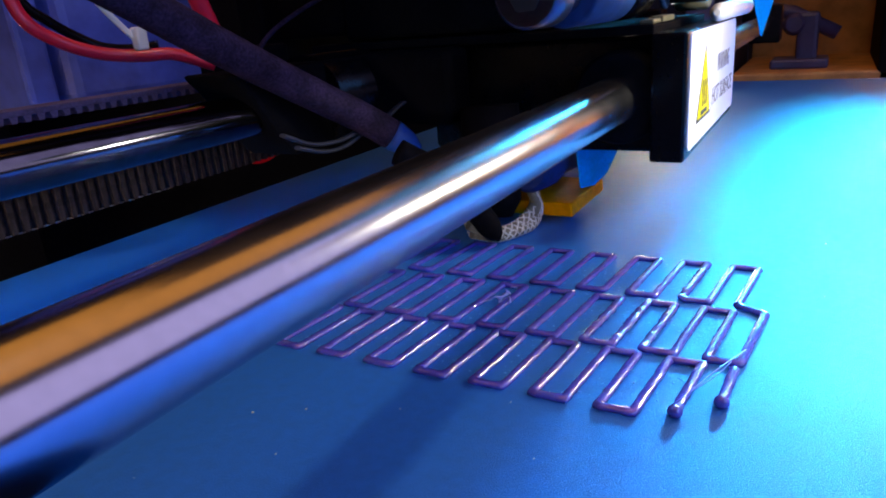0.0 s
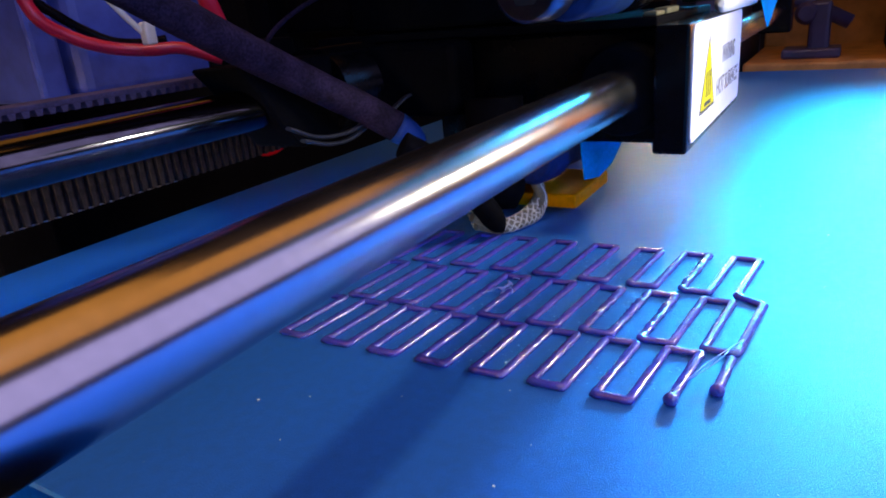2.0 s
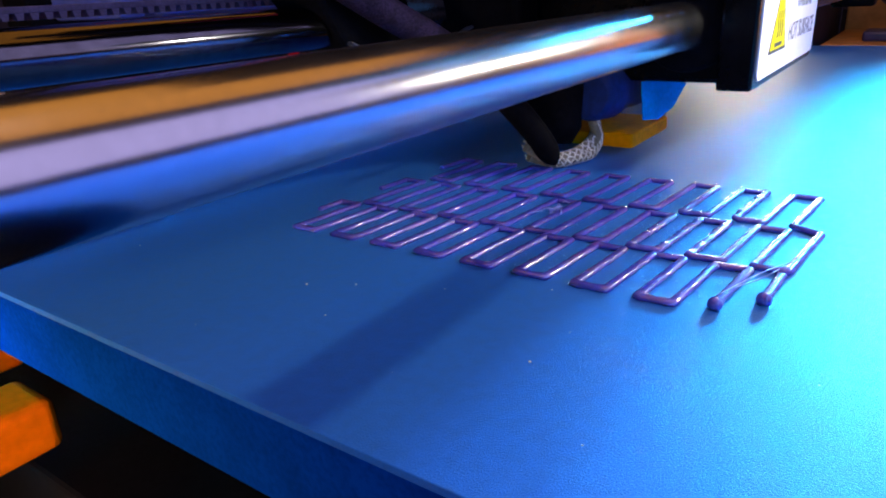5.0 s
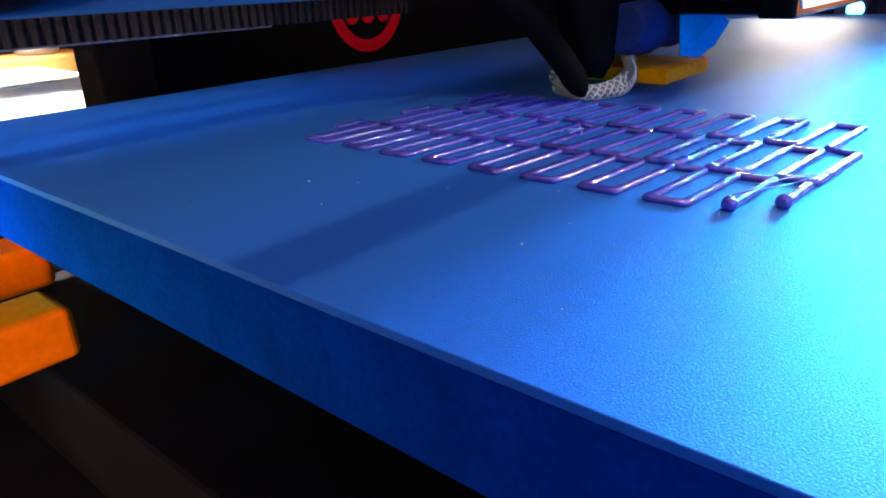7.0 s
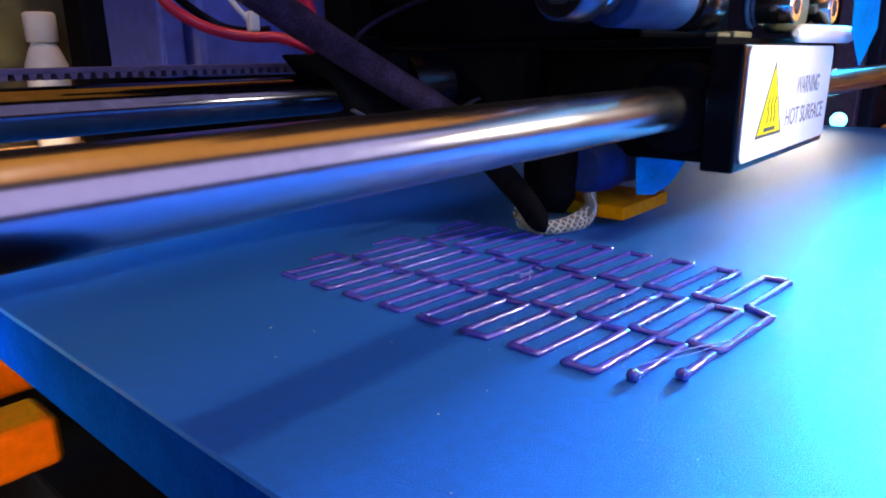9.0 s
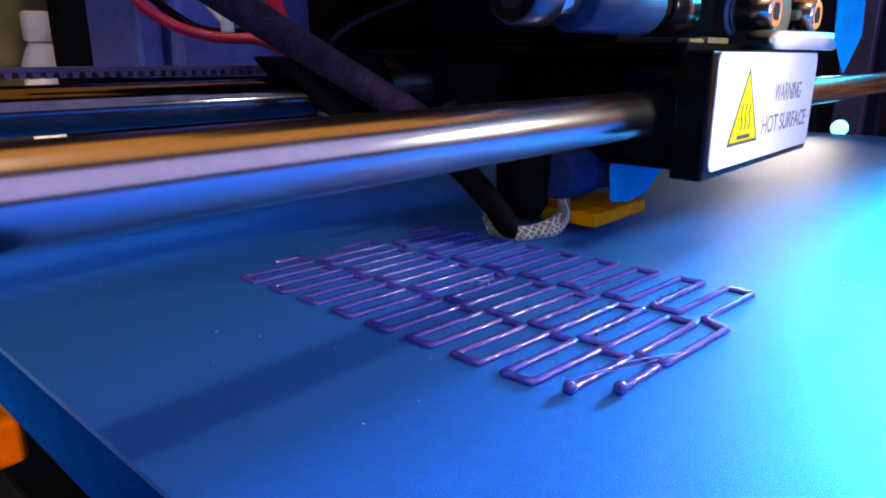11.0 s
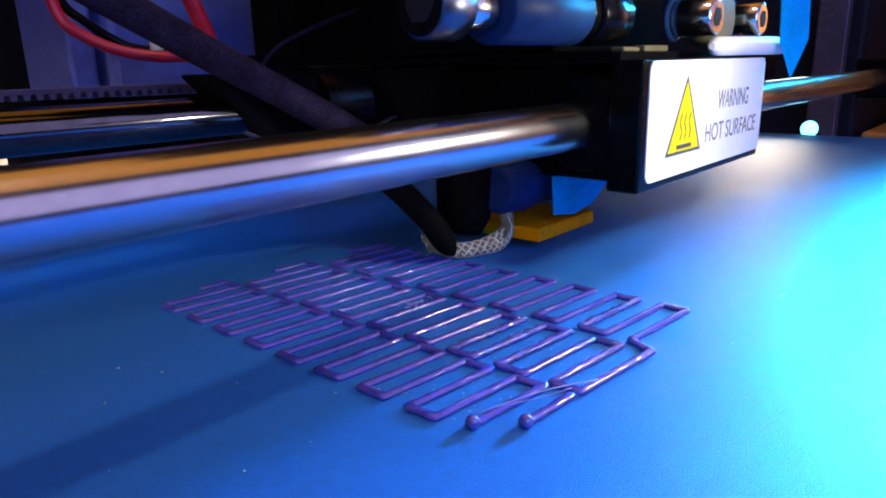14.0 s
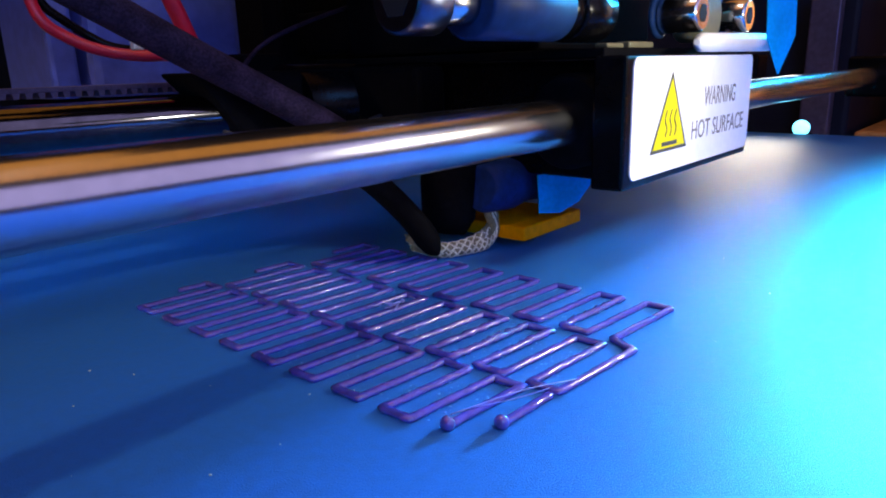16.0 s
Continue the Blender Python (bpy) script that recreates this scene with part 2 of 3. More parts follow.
for a, b, h in (((0.15, -0.53), (1.35, -0.78), 1.6), ((0.3, -0.56), (1.1, -0.72), 0.9)):
    part("string", tube(curve([plan(*a, 1.4), plan((a[0] + b[0]) / 2, (a[1] + b[1]) / 2 - 0.02, h), plan(*b, 0.5)], 6), 0.07, 6), HAIR, zigzag, "thin stray string of filament")
rnd = random.Random(12)
for n in range(10):
    a = plan(1.6 + 0.4 * rnd.random(), 1.45 + 0.22 * rnd.random(), 0.5)
    b = a + Vector((rnd.uniform(-1.6, 1.6), rnd.uniform(-1.2, 1.2), rnd.uniform(0.1, 0.5)))
    c = b + Vector((rnd.uniform(-1.2, 1.2), rnd.uniform(-1, 1), -0.3))
    part("curl", tube(curve([a, b, c], 4), rnd.uniform(0.07, 0.15), 6), HAIR, zigzag, "crumpled scrap of pale filament")


def droplets():
    """Fine beads of plastic left between the lines."""
    rnd = random.Random(21)
    verts, faces = [], []
    for _ in range(800):
        x, y = rnd.uniform(0.05, 3.3), rnd.uniform(-0.6, 3.6)
        if y > 1.2 and rnd.random() < 0.5:
            continue
        c, r = plan(x, y, 0.02), rnd.uniform(0.07, 0.19)
        n = len(verts)
        for a in range(5):
            verts.append((c + Vector((r * math.cos(a * 1.257), r * math.sin(a * 1.257), 0))) * MM)
        for a in range(5):
            verts.append((c + Vector((0.62 * r * math.cos(a * 1.257 + 0.6), 0.62 * r * math.sin(a * 1.257 + 0.6), r * 0.4))) * MM)
        verts.append((c + Vector((0, 0, r * 0.5))) * MM)
        for a in range(5):
            b = (a + 1) % 5
            faces += [(n + a, n + b, n + 5 + a), (n + b, n + 5 + b, n + 5 + a), (n + 5 + a, n + 5 + b, n + 10)]
    me = bpy.data.meshes.new("filament_beads")
    me.from_pydata(verts, [], faces)
    for p in me.polygons:
        p.use_smooth = True
    me.materials.append(material("bead_film", (0.2, 0.48, 0.95), 0.1))
    return new("filament_beads", me)


tagged(droplets(), "tiny glossy beads of plastic scattered between the printed lines", "beads", kind="stuff")

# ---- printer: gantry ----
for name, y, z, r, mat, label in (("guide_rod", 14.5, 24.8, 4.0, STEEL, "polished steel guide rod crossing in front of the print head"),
                          ("guide_rod", 72.0, 27.0, 3.7, DIMSTEEL, "polished steel guide rod behind the print head")):
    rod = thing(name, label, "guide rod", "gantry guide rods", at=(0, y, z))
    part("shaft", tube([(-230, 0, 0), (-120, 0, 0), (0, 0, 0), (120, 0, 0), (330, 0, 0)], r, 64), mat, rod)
    for x in (-230, 330):
        part("end_holder", box(x - 8, x + 8, -9, 9, -9, 9, 1), BLACK, rod)


def timing_belt(name, x0, x1, y, z, up, label, mat):
    belt = thing(name, label, "timing belt", "timing belt runs", at=(0, y, z))
    part("band", box(x0, x1, -3, 3, 0, 0.9, 0.1, 1), mat, belt)
    bm = bmesh.new()
    bmesh.ops.create_cube(bm, size=1)
    for v in bm.verts:
        v.co = Vector((v.co.x * (1.25 if (v.co.z > 0) != up else 0.8), v.co.y * 6, v.co.z * 0.95)) * MM
    me = bpy.data.meshes.new("tooth")
    bm.to_mesh(me)
    bm.free()
    me.materials.append(mat)
    x = x0 + 1
    while x < x1 - 1:
        ob = new("tooth", me)
        ob.location = Vector((x, 0, 1.3 if up else -0.45)) * MM
        ob.parent = belt
        x += 2.0


timing_belt("timing_belt", -120, 32, 85, 32.2, False, "black toothed timing belt running behind the guide rods", RUBBER)
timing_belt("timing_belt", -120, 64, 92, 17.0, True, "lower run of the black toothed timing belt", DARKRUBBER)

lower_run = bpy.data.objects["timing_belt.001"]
lower_run.rotation_euler.x = math.pi / 2
part("edge_cord", tube([(-120, -3.2, 0.0), (-60, -3.2, 0.0), (22, -3.2, 0.0)], 0.22, 6), material("worn_edge", (0.5, 0.46, 0.48), 0.5, grain=0.5, scale=200), lower_run, "pale worn lower edge")

# ---- print head ----
OLIVE = material("olive_seal", (0.25, 0.24, 0.14), 0.5, grain=0.1, scale=400)
STEELB = material("dark_steel", (0.12, 0.13, 0.18), 0.3, 1.0, grain=0.2, scale=500, bump=0.1)
head = thing("hot_end_carriage", "black print head carriage with a white hot surface label", "print head", at=(2, 0, -3.6))
part("front_plate", box(53.2, 113.7, 2.6, 8.4, 17.6, 39.2, 0.5, 2), BLACK, head)
part("bearing_housing", tube([(55, 14.5, 28.4), (55.8, 14.5, 28.4), (108, 14.5, 28.4), (108.6, 14.5, 28.4)], [7.4, 8.2, 8.2, 7.6], 48), MATT, head)
part("lower_body", box(62, 108, 9, 56, 17.6, 38.6, 0.8), BLACK, head)
part("rear_bearing", tube([(40, 72, 30.6), (100, 72, 30.6)], 9, 40), BLACK, head)


def wedge(profile, y0, y1, bevel=0.6):
    """A plate between two depths, cut to a profile of (x, z) corners."""
    bm = bmesh.new()
    a = [bm.verts.new(Vector((x, y0, z)) * MM) for x, z in profile]
    b = [bm.verts.new(Vector((x, y1, z)) * MM) for x, z in profile]
    bm.faces.new(a), bm.faces.new(b[::-1])
    for k in range(len(a)):
        bm.faces.new((a[k], b[k], b[(k + 1) % len(a)], a[(k + 1) % len(a)]))
    bmesh.ops.recalc_face_normals(bm, faces=bm.faces[:])
    bmesh.ops.bevel(bm, geom=bm.edges[:], offset=bevel * MM, segments=2, affect="EDGES", profile=0.5)
    return bm


part("rear_wing", wedge([(16, 38.4), (20, 34.4), (24.5, 27.5), (29, 22.4), (62, 22.4), (62, 38.4)], 66.5, 79, 1.0), MATT, head, "dark slanted cable bracket")
part("top_plate", box(58, 110.5, 9, 84, 38.9, 40.5, 0.3), MATT, head)
part("extruder_body", box(63, 112, 26, 78, 40.8, 96, 1.0), MATT, head)
part("cable_bracket", box(59, 92, 98, 106, 35, 62, 1.0), MATT, head)
part("bracket_arm", box(64, 76, 77, 99, 42, 52, 0.8), MATT, head)
# Unseen block above the carriage, added to cast shadow on the bed.
part("shade_block", box(28, 112, 27, 84, 66, 140, 1.0), MATT, head)
# Added unseen baffle, stops the work light passing over the top plate.
part("light_baffle", box(60, 112, 8, 26.2, 56, 96, 1.0), MATT, head)
part("fan_shroud", box(52, 61, 46, 67, 24, 38.8, 1.5), MATT, head)
part("belt_clamp", box(36, 46, 80, 96, 30, 42, 0.8), MATT, head)


def rounded_plate(x0, x1, z0, z1, y0, y1, r, sides=8):
    """An upright plate with rounded corners, facing the front."""
    bm = bmesh.new()
    ring = []
    for cx, cz, a0 in ((x1 - r, z1 - r, 0), (x0 + r, z1 - r, 90), (x0 + r, z0 + r, 180), (x1 - r, z0 + r, 270)):
        for k in range(sides + 1):
            a = radians(a0 + 90 * k / sides)
            ring.append((cx + r * math.cos(a), cz + r * math.sin(a)))
    front = [bm.verts.new(Vector((x, y0, z)) * MM) for x, z in ring]
    back = [bm.verts.new(Vector((x, y1, z)) * MM) for x, z in ring]
    bm.faces.new(front)
    bm.faces.new(back[::-1])
    for k in range(len(ring)):
        bm.faces.new((front[k], back[k], back[(k + 1) % len(ring)], front[(k + 1) % len(ring)]))
    bmesh.ops.recalc_face_normals(bm, faces=bm.faces[:])
    return bm


label = part("warning_label", rounded_plate(55.4, 113.3, 19.0, 38.9, 2.35, 2.62, 1.8), WHITE, head, "white warning label with a yellow triangle")


def triangle(x0, x1, z0, z1, y0, y1):
    bm = bmesh.new()
    pts = ((x0, z0), (x1, z0), ((x0 + x1) / 2, z1))
    a = [bm.verts.new(Vector((x, y0, z)) * MM) for x, z in pts]
    b = [bm.verts.new(Vector((x, y1, z)) * MM) for x, z in pts]
    bm.faces.new(a), bm.faces.new(b[::-1])
    for k in range(3):
        bm.faces.new((a[k], b[k], b[(k + 1) % 3], a[(k + 1) % 3]))
    bmesh.ops.recalc_face_normals(bm, faces=bm.faces[:])
    return bm


GREYINK = material("grey_print", (0.09, 0.09, 0.08), 0.7, spec=0.08)
part("triangle_border", triangle(62.6, 78.4, 22.6, 36.4, 2.31, 2.4), GREYINK, label, "dark triangle outline")
part("triangle", triangle(63.7, 77.3, 23.2, 35.2, 2.28, 2.36), YELLOW, label, "yellow warning triangle")
for n in range(3):
    x = 68.4 + n * 2.0
    part("heat_wave", tube(curve([(x, 2.27, 25.2), (x + 0.5, 2.27, 26.6), (x - 0.3, 2.27, 28.2), (x + 0.4, 2.27, 29.8)], 6), 0.13, 8), GREYINK, label)
part("heat_bar", box(67.2, 73.6, 2.2, 2.3, 23.6, 24.3, 0), GREYINK, label)


LETTER = material("faded_print", (0.28, 0.26, 0.23), 0.7, grain=0.5, scale=1500, spec=0.08)


def words(text, x0, x1, z0, height, parent):
    data = bpy.data.curves.new("lettering", "FONT")
    data.body, data.size, data.extrude, data.offset = text, height * 1.4 * MM, 0.02 * MM, 0.03 * MM
    tmp = bpy.data.objects.new("lettering", data)
    scene.collection.objects.link(tmp)
    bpy.context.view_layer.update()
    me = bpy.data.meshes.new_from_object(tmp.evaluated_get(bpy.context.evaluated_depsgraph_get()))
    bpy.data.objects.remove(tmp)
    xs = [v.co.x for v in me.vertices]
    wide = max(xs) - min(xs)
    for v in me.vertices:
        v.co = Vector((x0 * MM + (v.co.x - min(xs)) / wide * (x1 - x0) * MM, 2.3 * MM - v.co.z, z0 * MM + v.co.y))
    me.materials.append(LETTER)
    ob = new("lettering", me)
    ob.parent = parent


words("WARNING", 86.0, 103.4, 29.6, 3.6, label)
words("HOT SURFACE", 80.6, 109.6, 23.6, 3.5, label)

# bolts and spacers above the label
def turned(name, a, b, r, mat, sides=40, label=""):
    """A round piece from a to b with chamfered ends."""
    a, b = Vector(a), Vector(b)
    d = (b - a).normalized() * min(0.5, (b - a).length / 4)
    return part(name, tube([a, a + d, b - d, b], [r - 0.45, r, r, r - 0.45], sides), mat, head, label)


BLUED = material("blued_spacer", (0.014, 0.04, 0.12), 0.45, 0.0, grain=0.3, scale=350, bump=0.15, spec=0.08)
turned("bolt_head", (15.4, 15, 46.4), (22.2, 15, 46.4), 4.3, STEELB)
part("bolt_socket", tube([(15.25, 15, 46.4), (15.5, 15, 46.4)], 2.4, 6), INK, head)
turned("bolt_shank", (22.2, 15, 46.4), (29.4, 15, 46.4), 2.9, STEEL)
turned("spacer", (29.4, 15, 46.6), (51.4, 15, 46.6), 5.0, BLUED)
turned("collar", (51.4, 15, 46.5), (54.5, 15, 46.5), 4.5, BLACK)
turned("collar", (54.5, 15, 46.5), (65, 15, 46.5), 5.0, BLACK)
turned("washer", (89.5, 14.4, 46.8), (89.5, 13.2, 46.8), 4.4, BLUED)
turned("bolt_head", (89.5, 13.2, 46.8), (89.5, 5, 46.8), 3.5, STEEL)
part("bolt_socket", tube([(89.5, 5.02, 46.8), (89.5, 4.9, 46.8)], 1.9, 6), INK, head)
turned("seal", (98, 13, 46.8), (98, 6.2, 46.8), 5.2, OLIVE)
turned("washer", (109, 10.4, 46.8), (109, 8.8, 46.8), 4.4, BLUED)
turned("bolt_head", (109, 8.8, 46.8), (109, 2.5, 46.8), 3.4, STEEL)
part("bolt_socket", tube([(109, 2.52, 46.8), (109, 2.4, 46.8)], 1.9, 6), INK, head)
CREAM = material("cream_rubber", (0.16, 0.145, 0.08), 0.5, grain=0.2, scale=400, bump=0.2)
part("rubber_strip", box(60, 66, 9.5, 12, 40.5, 41.3, 0.3), CREAM, head, "cream rubber strip")
part("rubber_strip", box(68, 78, 9.5, 12, 40.5, 41.6, 0.3), CREAM, head, "cream rubber strip")
part("white_bar", tube([(79.5, 2, 41.2), (82, 2, 41.2), (112, 1.4, 41.4), (118, 1.2, 41.4), (119.5, 1.2, 41.4)], [0.6, 1.7, 1.9, 1.9, 1.2], 20), PALE, head, "white rounded plastic bar")


def flap(points, mat, thick, parent, name, label):
    """A bent strip of tape given by its outline."""
    bm = bmesh.new()
    vs = [bm.verts.new(Vector(p) * MM) for p in points]
    f = bm.faces.new(vs)
    bm.normal_update()
    n = f.normal.copy()
    r = bmesh.ops.extrude_face_region(bm, geom=[f])
    for v in r["geom"]:
        if isinstance(v, bmesh.types.BMVert):
            v.co += n * thick * MM
    bmesh.ops.recalc_face_normals(bm, faces=bm.faces[:])
    return part(name, bm, mat, parent, label)


flap([(105.5, -1.5, 58), (113, -5, 58), (115.5, -5.2, 42.5), (112.2, -3.4, 34.6), (107.2, -2, 42)], TAPE, 0.3, head, "tape_flag", "bright blue tape tail")

# hot end below the carriage
part("heater_block", box(56.0, 77.2, 23.4, 42, 5.6, 8.4, 0.4), KAPTON, head, "heater block wrapped in amber tape")
part("nozzle", tube([(66, 36, 4.0), (66, 36, 5), (66, 36, 6.4)], [0.5, 1.3, 2.2], 20), material("brass", (0.6, 0.42, 0.15), 0.3, 1.0, grain=0.1, scale=500), head)
part("insulation", tube([(52, 31, 15.8), (53, 31, 15.6), (60, 31, 15.3), (66, 31, 15.9), (73, 31, 15.6), (75, 31, 15.8)], [3.8, 4.6, 5.0, 4.7, 5.0, 4.3], 28), MIDTAPE, head, "dark blue tape wrapping")
flap([(61.5, 24.0, 17.6), (73, 20.4, 17.4), (76, 19.8, 15.4), (72, 20.9, 11.2), (66.5, 22.0, 9.6), (60.6, 23.0, 10.4)], TAPE, 0.3, head, "tape_flap", "loose bright blue tape flap")
part("heat_break", tube([(49.5, 37, 7), (50, 37, 10), (51, 37.5, 16), (52, 38, 28)], [3.6, 5.2, 5.6, 5.6], 24), MATT, head)
for pts, r in (([(38.5, 37, 8.6), (42, 34, 5.9), (48, 32.2, 5.3), (54.2, 31.3, 6.6), (56.6, 31.2, 9.6), (55, 33, 13.0)], 1.15),
               ([(39.5, 37, 6.6), (43.5, 33.6, 4.9), (48.5, 31.4, 4.8), (53, 30.4, 5.0), (55.6, 30.2, 7.4), (55.4, 31.4, 10.8)], 1.1)):
    core = curve(pts, 10)
    wire = part("braided_wire", tube(core, r, 12), BRAIDCORE, head, "pale glass-fibre braided heater wire")
    for turn in range(8):
        coil = []
        for i, p in enumerate(core):
            a = i * 0.5 * (1 if turn % 2 else -1) + turn * math.pi / 4
            coil.append(p + Vector((0.3 * math.cos(a), math.cos(a), math.sin(a))) * r * 0.95)
        part("braid_strand", tube(coil, 0.18, 5), BRAID, wire)

# ---- cables ----
cable = thing("cable_sleeve", "dark braided cable sleeve hanging down to the hot end", "cable sleeve")
line = curve([(-16, 66, 56), (-2, 66, 48.6), (16, 65, 38.8), (32, 62, 29.8), (40, 57, 24), (46.5, 50, 17)], 10)
part("sleeve", tube(line[:46], 2.9, 20), SLEEVE, cable)
part("heat_shrink", tube(line[45:], [3.0, 2.9, 2.7, 2.4, 1.9, 1.2], 20), DARKTAPE, cable, "dark blue heat-shrink end")
line = curve([(31, 44.5, 20), (35, 39.5, 15.5), (40.5, 35.5, 8), (43.4, 32.4, 1.4)], 8)
part("heater_cable", tube(line, [2.7] * (len(line) - 4) + [2.5, 2.2, 1.6, 0.5], 14, True, 0.85), MATT, cable, "black tape round the heater wires")
TIE = material("grey_tie", (0.04, 0.045, 0.06), 0.35, grain=0.2, scale=600)
for pts in ([(43, 59, 22.4), (34, 58, 21.4), (25, 57.5, 22.2), (18, 57.5, 25)], [(43, 59, 21.8), (35, 58, 20.2), (28, 57.5, 20.4), (21, 57.5, 22.4)], [(46, 58, 22), (53, 57, 25), (58, 57, 24.5), (63, 57, 21.5)]):
    part("cable_tie", tube(curve(pts, 6), 0.7, 8, True, 0.5), TIE, cable, "pale grey tail of a cable tie")
wires = thing("wire_loop", "loop of red and black wires tied to the cable sleeve", "wires")
part("red_wire", tube(curve([(6.0, 102, 57.8), (6.8, 102, 49.0), (8.1, 101, 45.0), (10.9, 100, 42.6), (14.3, 98, 40.5), (18.5, 96, 39.1), (22.9, 93, 38.4), (27.4, 90, 38.2), (33.1, 86, 35.5)], 8), 1.15, 12), RED, wires, "red insulated wire")
part("red_wire", tube(curve([(15.5, 73, 60), (18.6, 73, 50), (20.6, 73, 45), (22, 73, 41.5), (24, 73.5, 37.5)], 8), 1.5, 12), RED, wires, "red insulated wire")
part("black_wire", tube(curve([(7.0, 103, 56.5), (8.9, 103, 49.0), (12.1, 102, 45.6), (15.8, 101, 42.8), (19.4, 99, 40.5), (24.4, 97, 39.7), (27.6, 94, 40.0)], 8), 0.9, 12), BLACK, wires, "black insulated wire")
part("white_wire", tube(curve([(6, 94, 62), (12, 92, 52), (17, 91, 45), (20.2, 90, 41)], 8), 0.55, 10), PALE, wires, "white wire")
part("connector", box(19.2, 21.4, 88.5, 90.5, 39.4, 43.4, 0.4), PALE, wires, "small white plug")
thin = thing("sensor_wire", "thin grey wire arching over the print head", "wire")
part("wire", tube(curve([(36, 80, 34), (42, 80, 39.6), (52, 80, 44), (70, 80, 49.5), (96, 80, 57)], 8), 0.5, 8), SLEEVE, thin)

# ---- printer frame and things round it ----
frame_panel = thing("printer_back_frame", "black printer frame panel with a round red emblem", "printer frame")
part("panel", box(9, 260, 150, 156, -70, 150, 1.0), MATT, frame_panel)


def ring(cx, y, cz, r0, r1, depth, sides=48):
    bm = bmesh.new()
    vs = []
    for k in range(sides):
        a = 2 * math.pi * k / sides
        vs.append([bm.verts.new(Vector((cx + r * math.cos(a), yy, cz + r * math.sin(a))) * MM) for r, yy in ((r0, y), (r1, y), (r1, y + depth), (r0, y + depth))])
    for k in range(sides):
        a, b = vs[k], vs[(k + 1) % sides]
        for i in range(4):
            bm.faces.new((a[i], b[i], b[(i + 1) % 4], a[(i + 1) % 4]))
    bmesh.ops.recalc_face_normals(bm, faces=bm.faces[:])
    return bm


REDPAINT = material("red_emblem", (0.5, 0.003, 0.015), 0.7, grain=0.1, scale=300, spec=0.04)
part("emblem_ring", ring(106, 149.4, 15.5, 13.2, 17.2, 0.7), REDPAINT, frame_panel, "red emblem ring")
for dx in (-7.4, 0, 7.4):
    part("emblem_dot", tube([(106 + dx, 149.4, 10.5), (106 + dx, 150.1, 10.5)], 2.7, 24), REDPAINT, frame_panel, "red emblem dot")
motor = thing("stepper_motor", "dark blue-grey stepper motor housing behind the cables", "motor")
part("housing", box(20.5, 59, 112, 148, 30, 100, 2.0), FRAME, motor)
part("side_plate", box(12.6, 18.6, 114, 146, 30, 100, 1.0), FRAME, motor)
post = thing("frame_post", "dark printer frame post beside the emblem panel", "printer frame")
part("post", box(7, 22, 140, 149, -70, 150, 1.0), MATT, post)
for y0, x1 in ((90, -27.5), (126, -17)):
    slab = thing("orange_bar", "thick orange plastic bar under the bed edge", "plastic bar", "orange bars", at=(0, y0, -38))
    bm = box(-190, x1, 0, 13, 0, 9.8, 0)
    bmesh.ops.bevel(bm, geom=bm.edges[:], offset=1.8 * MM, segments=4, affect="EDGES", profile=0.5)
    part("bar", bm, ORANGE, slab)
    part("foot", box(-180, -150, 1, 12, -32, 0.2, 0.6), MATT, slab, "black foot")
base = thing("printer_chassis", "black metal printer chassis under the bed", "printer")
part("base_plate", box(-30, 330, -60, 150, -70, -46, 1), MATT, base)
part("bed_carrier", box(20, 300, 10, 60, -40, -13, 1), MATT, base)
part("slide_rail", box(100, 240, -55, 145, -46, -40, 1), STEELB, base)
white_box = thing("white_carton", "plain white carton standing behind the printer", "carton")
part("carton", box(-18, 38, 222, 262, -24, -6.4, 1.0), PALE, white_box)
part("lid", box(-18.6, 38.6, 221, 263, -6.2, -5.0, 0.3), PALE, white_box)
riser = thing("black_riser", "low black block carrying the white carton", "block")
part("block", box(-30, 42, 218, 266, -70, -24, 1.0), MATT, riser)
brown = thing("brown_carton", "brown cardboard carton behind the white one", "carton")
part("carton", box(-60, 66, 268, 298, -70, -2.2, 1.0), WOOD, brown)
part("upright_flap", box(-60, 66, 299, 303, -70, 95, 0.8), OLIVEBOARD, brown, "raised cardboard flap")
bottle = thing("white_bottle", "small white plastic bottle standing on a brown carton", "bottle")
part("bottle_body", tube([(48, 283, -2.1), (48, 283, -1), (48, 283, 32), (48, 283, 38), (48, 283, 41)], [7, 8.2, 8.2, 6, 4.4], 24), PALE, bottle)
part("bottle_cap", tube([(48, 283, 41), (48, 283, 41.6), (48, 283, 52), (48, 283, 53)], [5.2, 6.1, 6.1, 5.2], 24), PALE, bottle)
shelf = thing("wooden_shelf", "warm orange wooden shelf far behind the printer", "shelf")
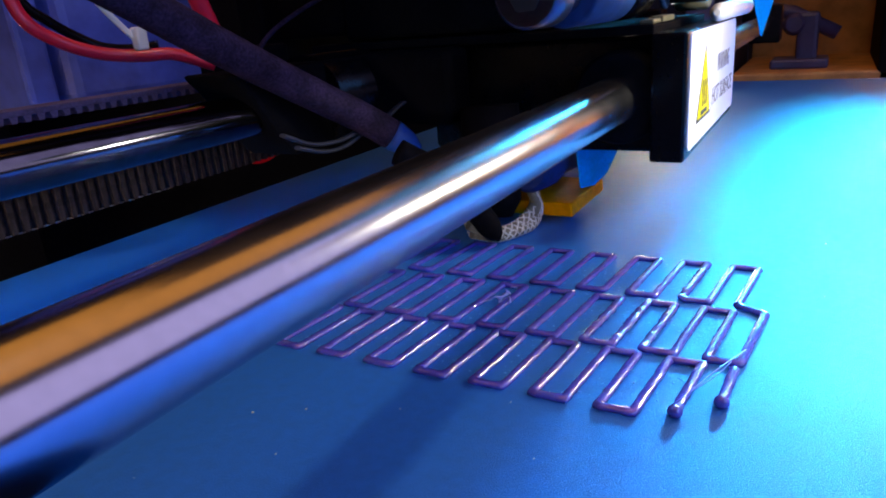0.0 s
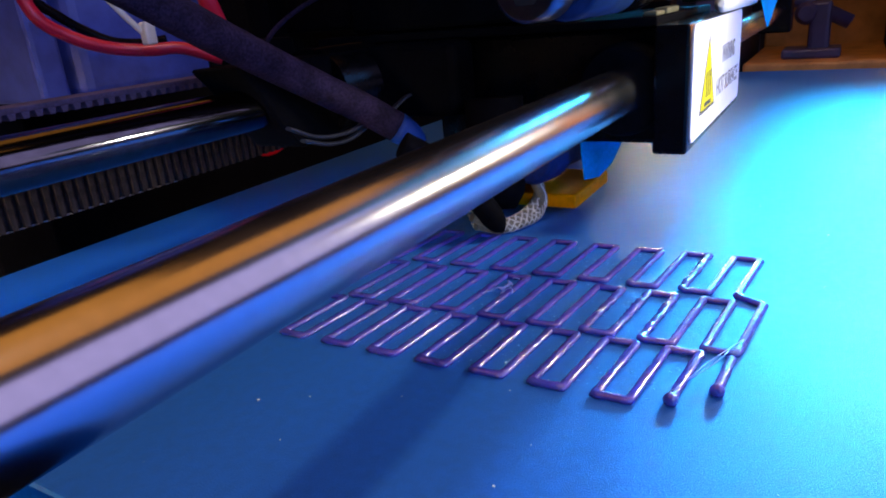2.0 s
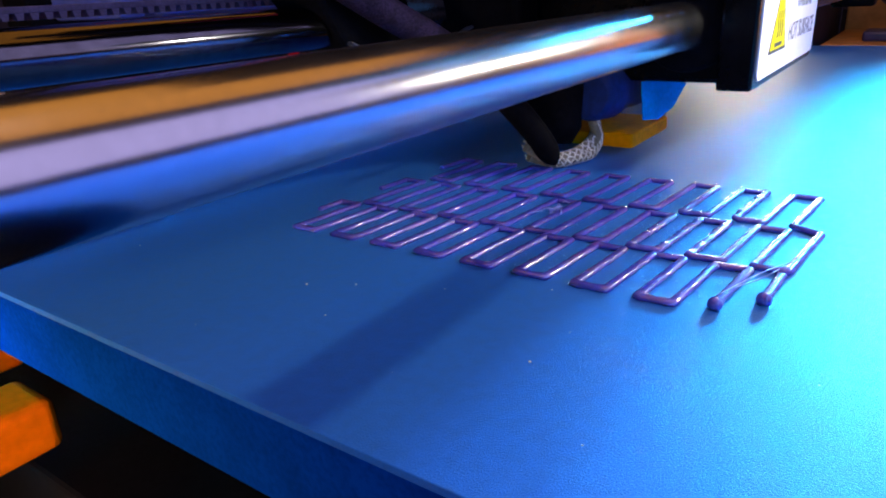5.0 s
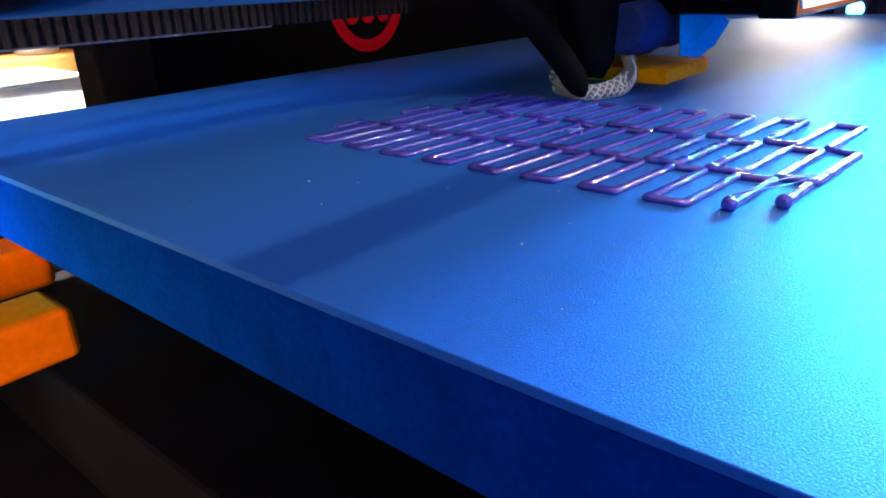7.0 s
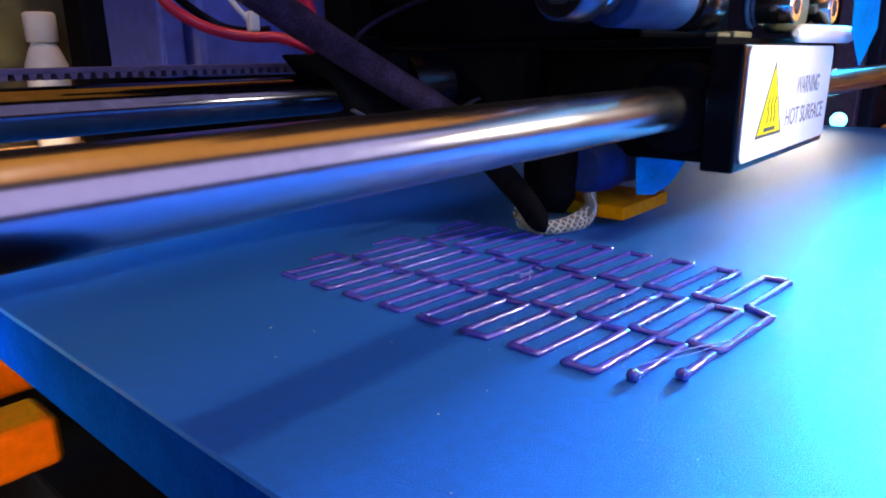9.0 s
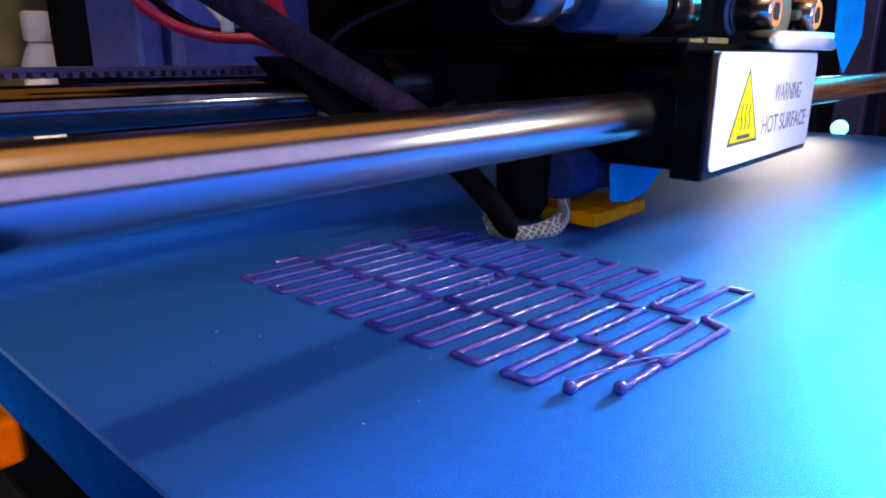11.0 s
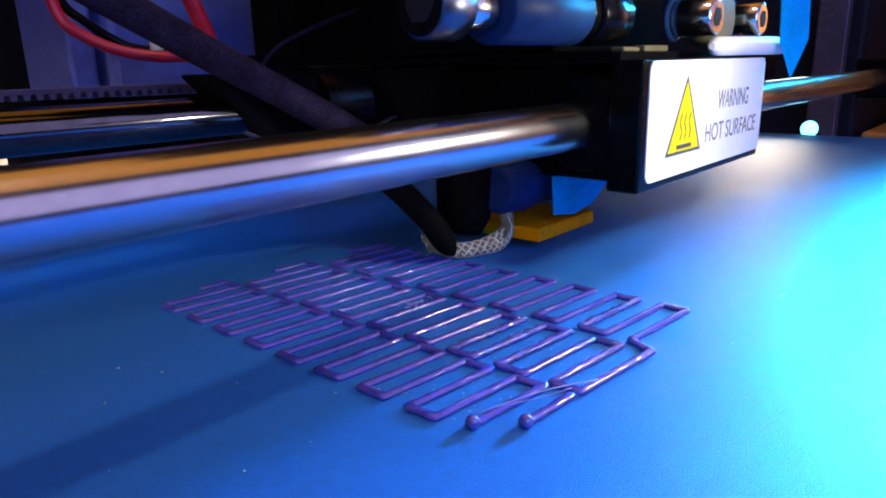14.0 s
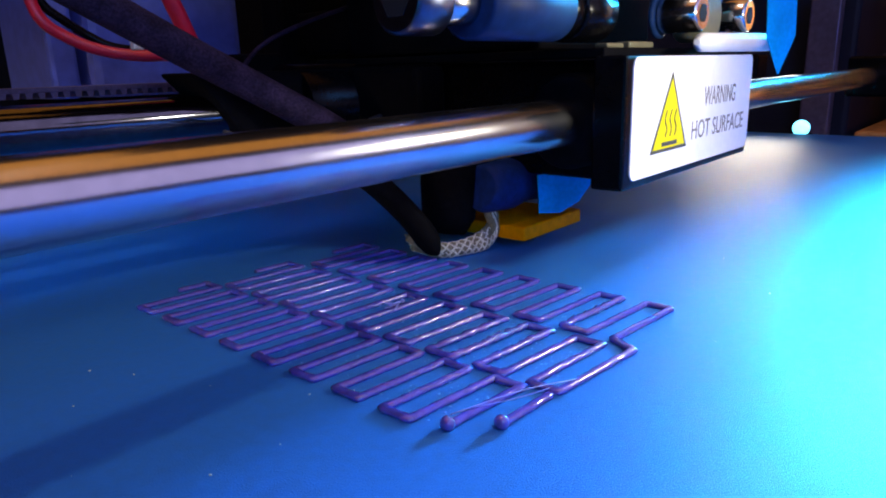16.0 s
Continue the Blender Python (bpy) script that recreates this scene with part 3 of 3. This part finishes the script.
part("back_board", box(620, 640, -500, 45, -70, 400, 2), WOOD, shelf)
part("shelf_board", box(480, 620, -500, 45, -30, -15, 2), WOOD, shelf)
part("upright", box(480, 620, -60, -45, -70, 400, 2), TABLE, shelf)
MACHINE = material("violet_grey_plastic", (0.05, 0.04, 0.10), 0.4, grain=0.3, scale=60)
tool = thing("tool_clamp", "violet-grey plastic clamp standing on the wooden shelf", "clamp")
part("jaw", box(508, 522, -8, 6, -15, 24, 3), MACHINE, tool)
part("foot", box(500, 530, -16, 22, -15, -8, 2), MACHINE, tool)
part("arm", tube([(515, 40, 30), (515, 10, 24), (515, -20, 8)], 5, 16), MACHINE, tool)
part("knob", tube([(505, 8, 16), (510, 8, 16), (525, 8, 16), (530, 8, 16)], [5, 8, 8, 5], 20), MACHINE, tool)
cabinet = thing("dark_cabinet", "dark blue cabinet beyond the end of the printer", "cabinet")
part("body", box(480, 640, 50, 600, -70, 330, 3), material("navy_cabinet", (0.015, 0.018, 0.04), 0.5, grain=0.3, scale=40, spec=0.15), cabinet)
part("ledge", box(472, 480, 50, 600, 88, 94, 1), PALE, cabinet)
stand = thing("upright_profile", "pale aluminium upright profile beyond the bed", "profile")
part("profile", box(464, 474, 58, 76, -70, 70, 1.0), material("mauve_aluminium", (0.13, 0.11, 0.2), 0.45, 0.5, grain=0.2, scale=300), stand)
led = thing("status_led", "small glowing cyan lamp at the bed's far end", "lamp")
GLOW = bpy.data.materials.new("cyan_glow")
GLOW.use_nodes = True
GLOW.node_tree.nodes["Principled BSDF"].inputs["Emission Color"].default_value = (0.15, 0.75, 1.0, 1)
GLOW.node_tree.nodes["Principled BSDF"].inputs["Emission Strength"].default_value = 4.0
bm = bmesh.new()
bmesh.ops.create_uvsphere(bm, u_segments=20, v_segments=12, radius=3.8 * MM, matrix=Matrix.Translation(Vector((313, 38, 1.5)) * MM))
part("lens", bm, GLOW, led)
part("holder", tube([(315.5, 38, -70), (315.5, 38, -5), (317, 38, -2)], [6, 6, 5], 20), BLACK, led)
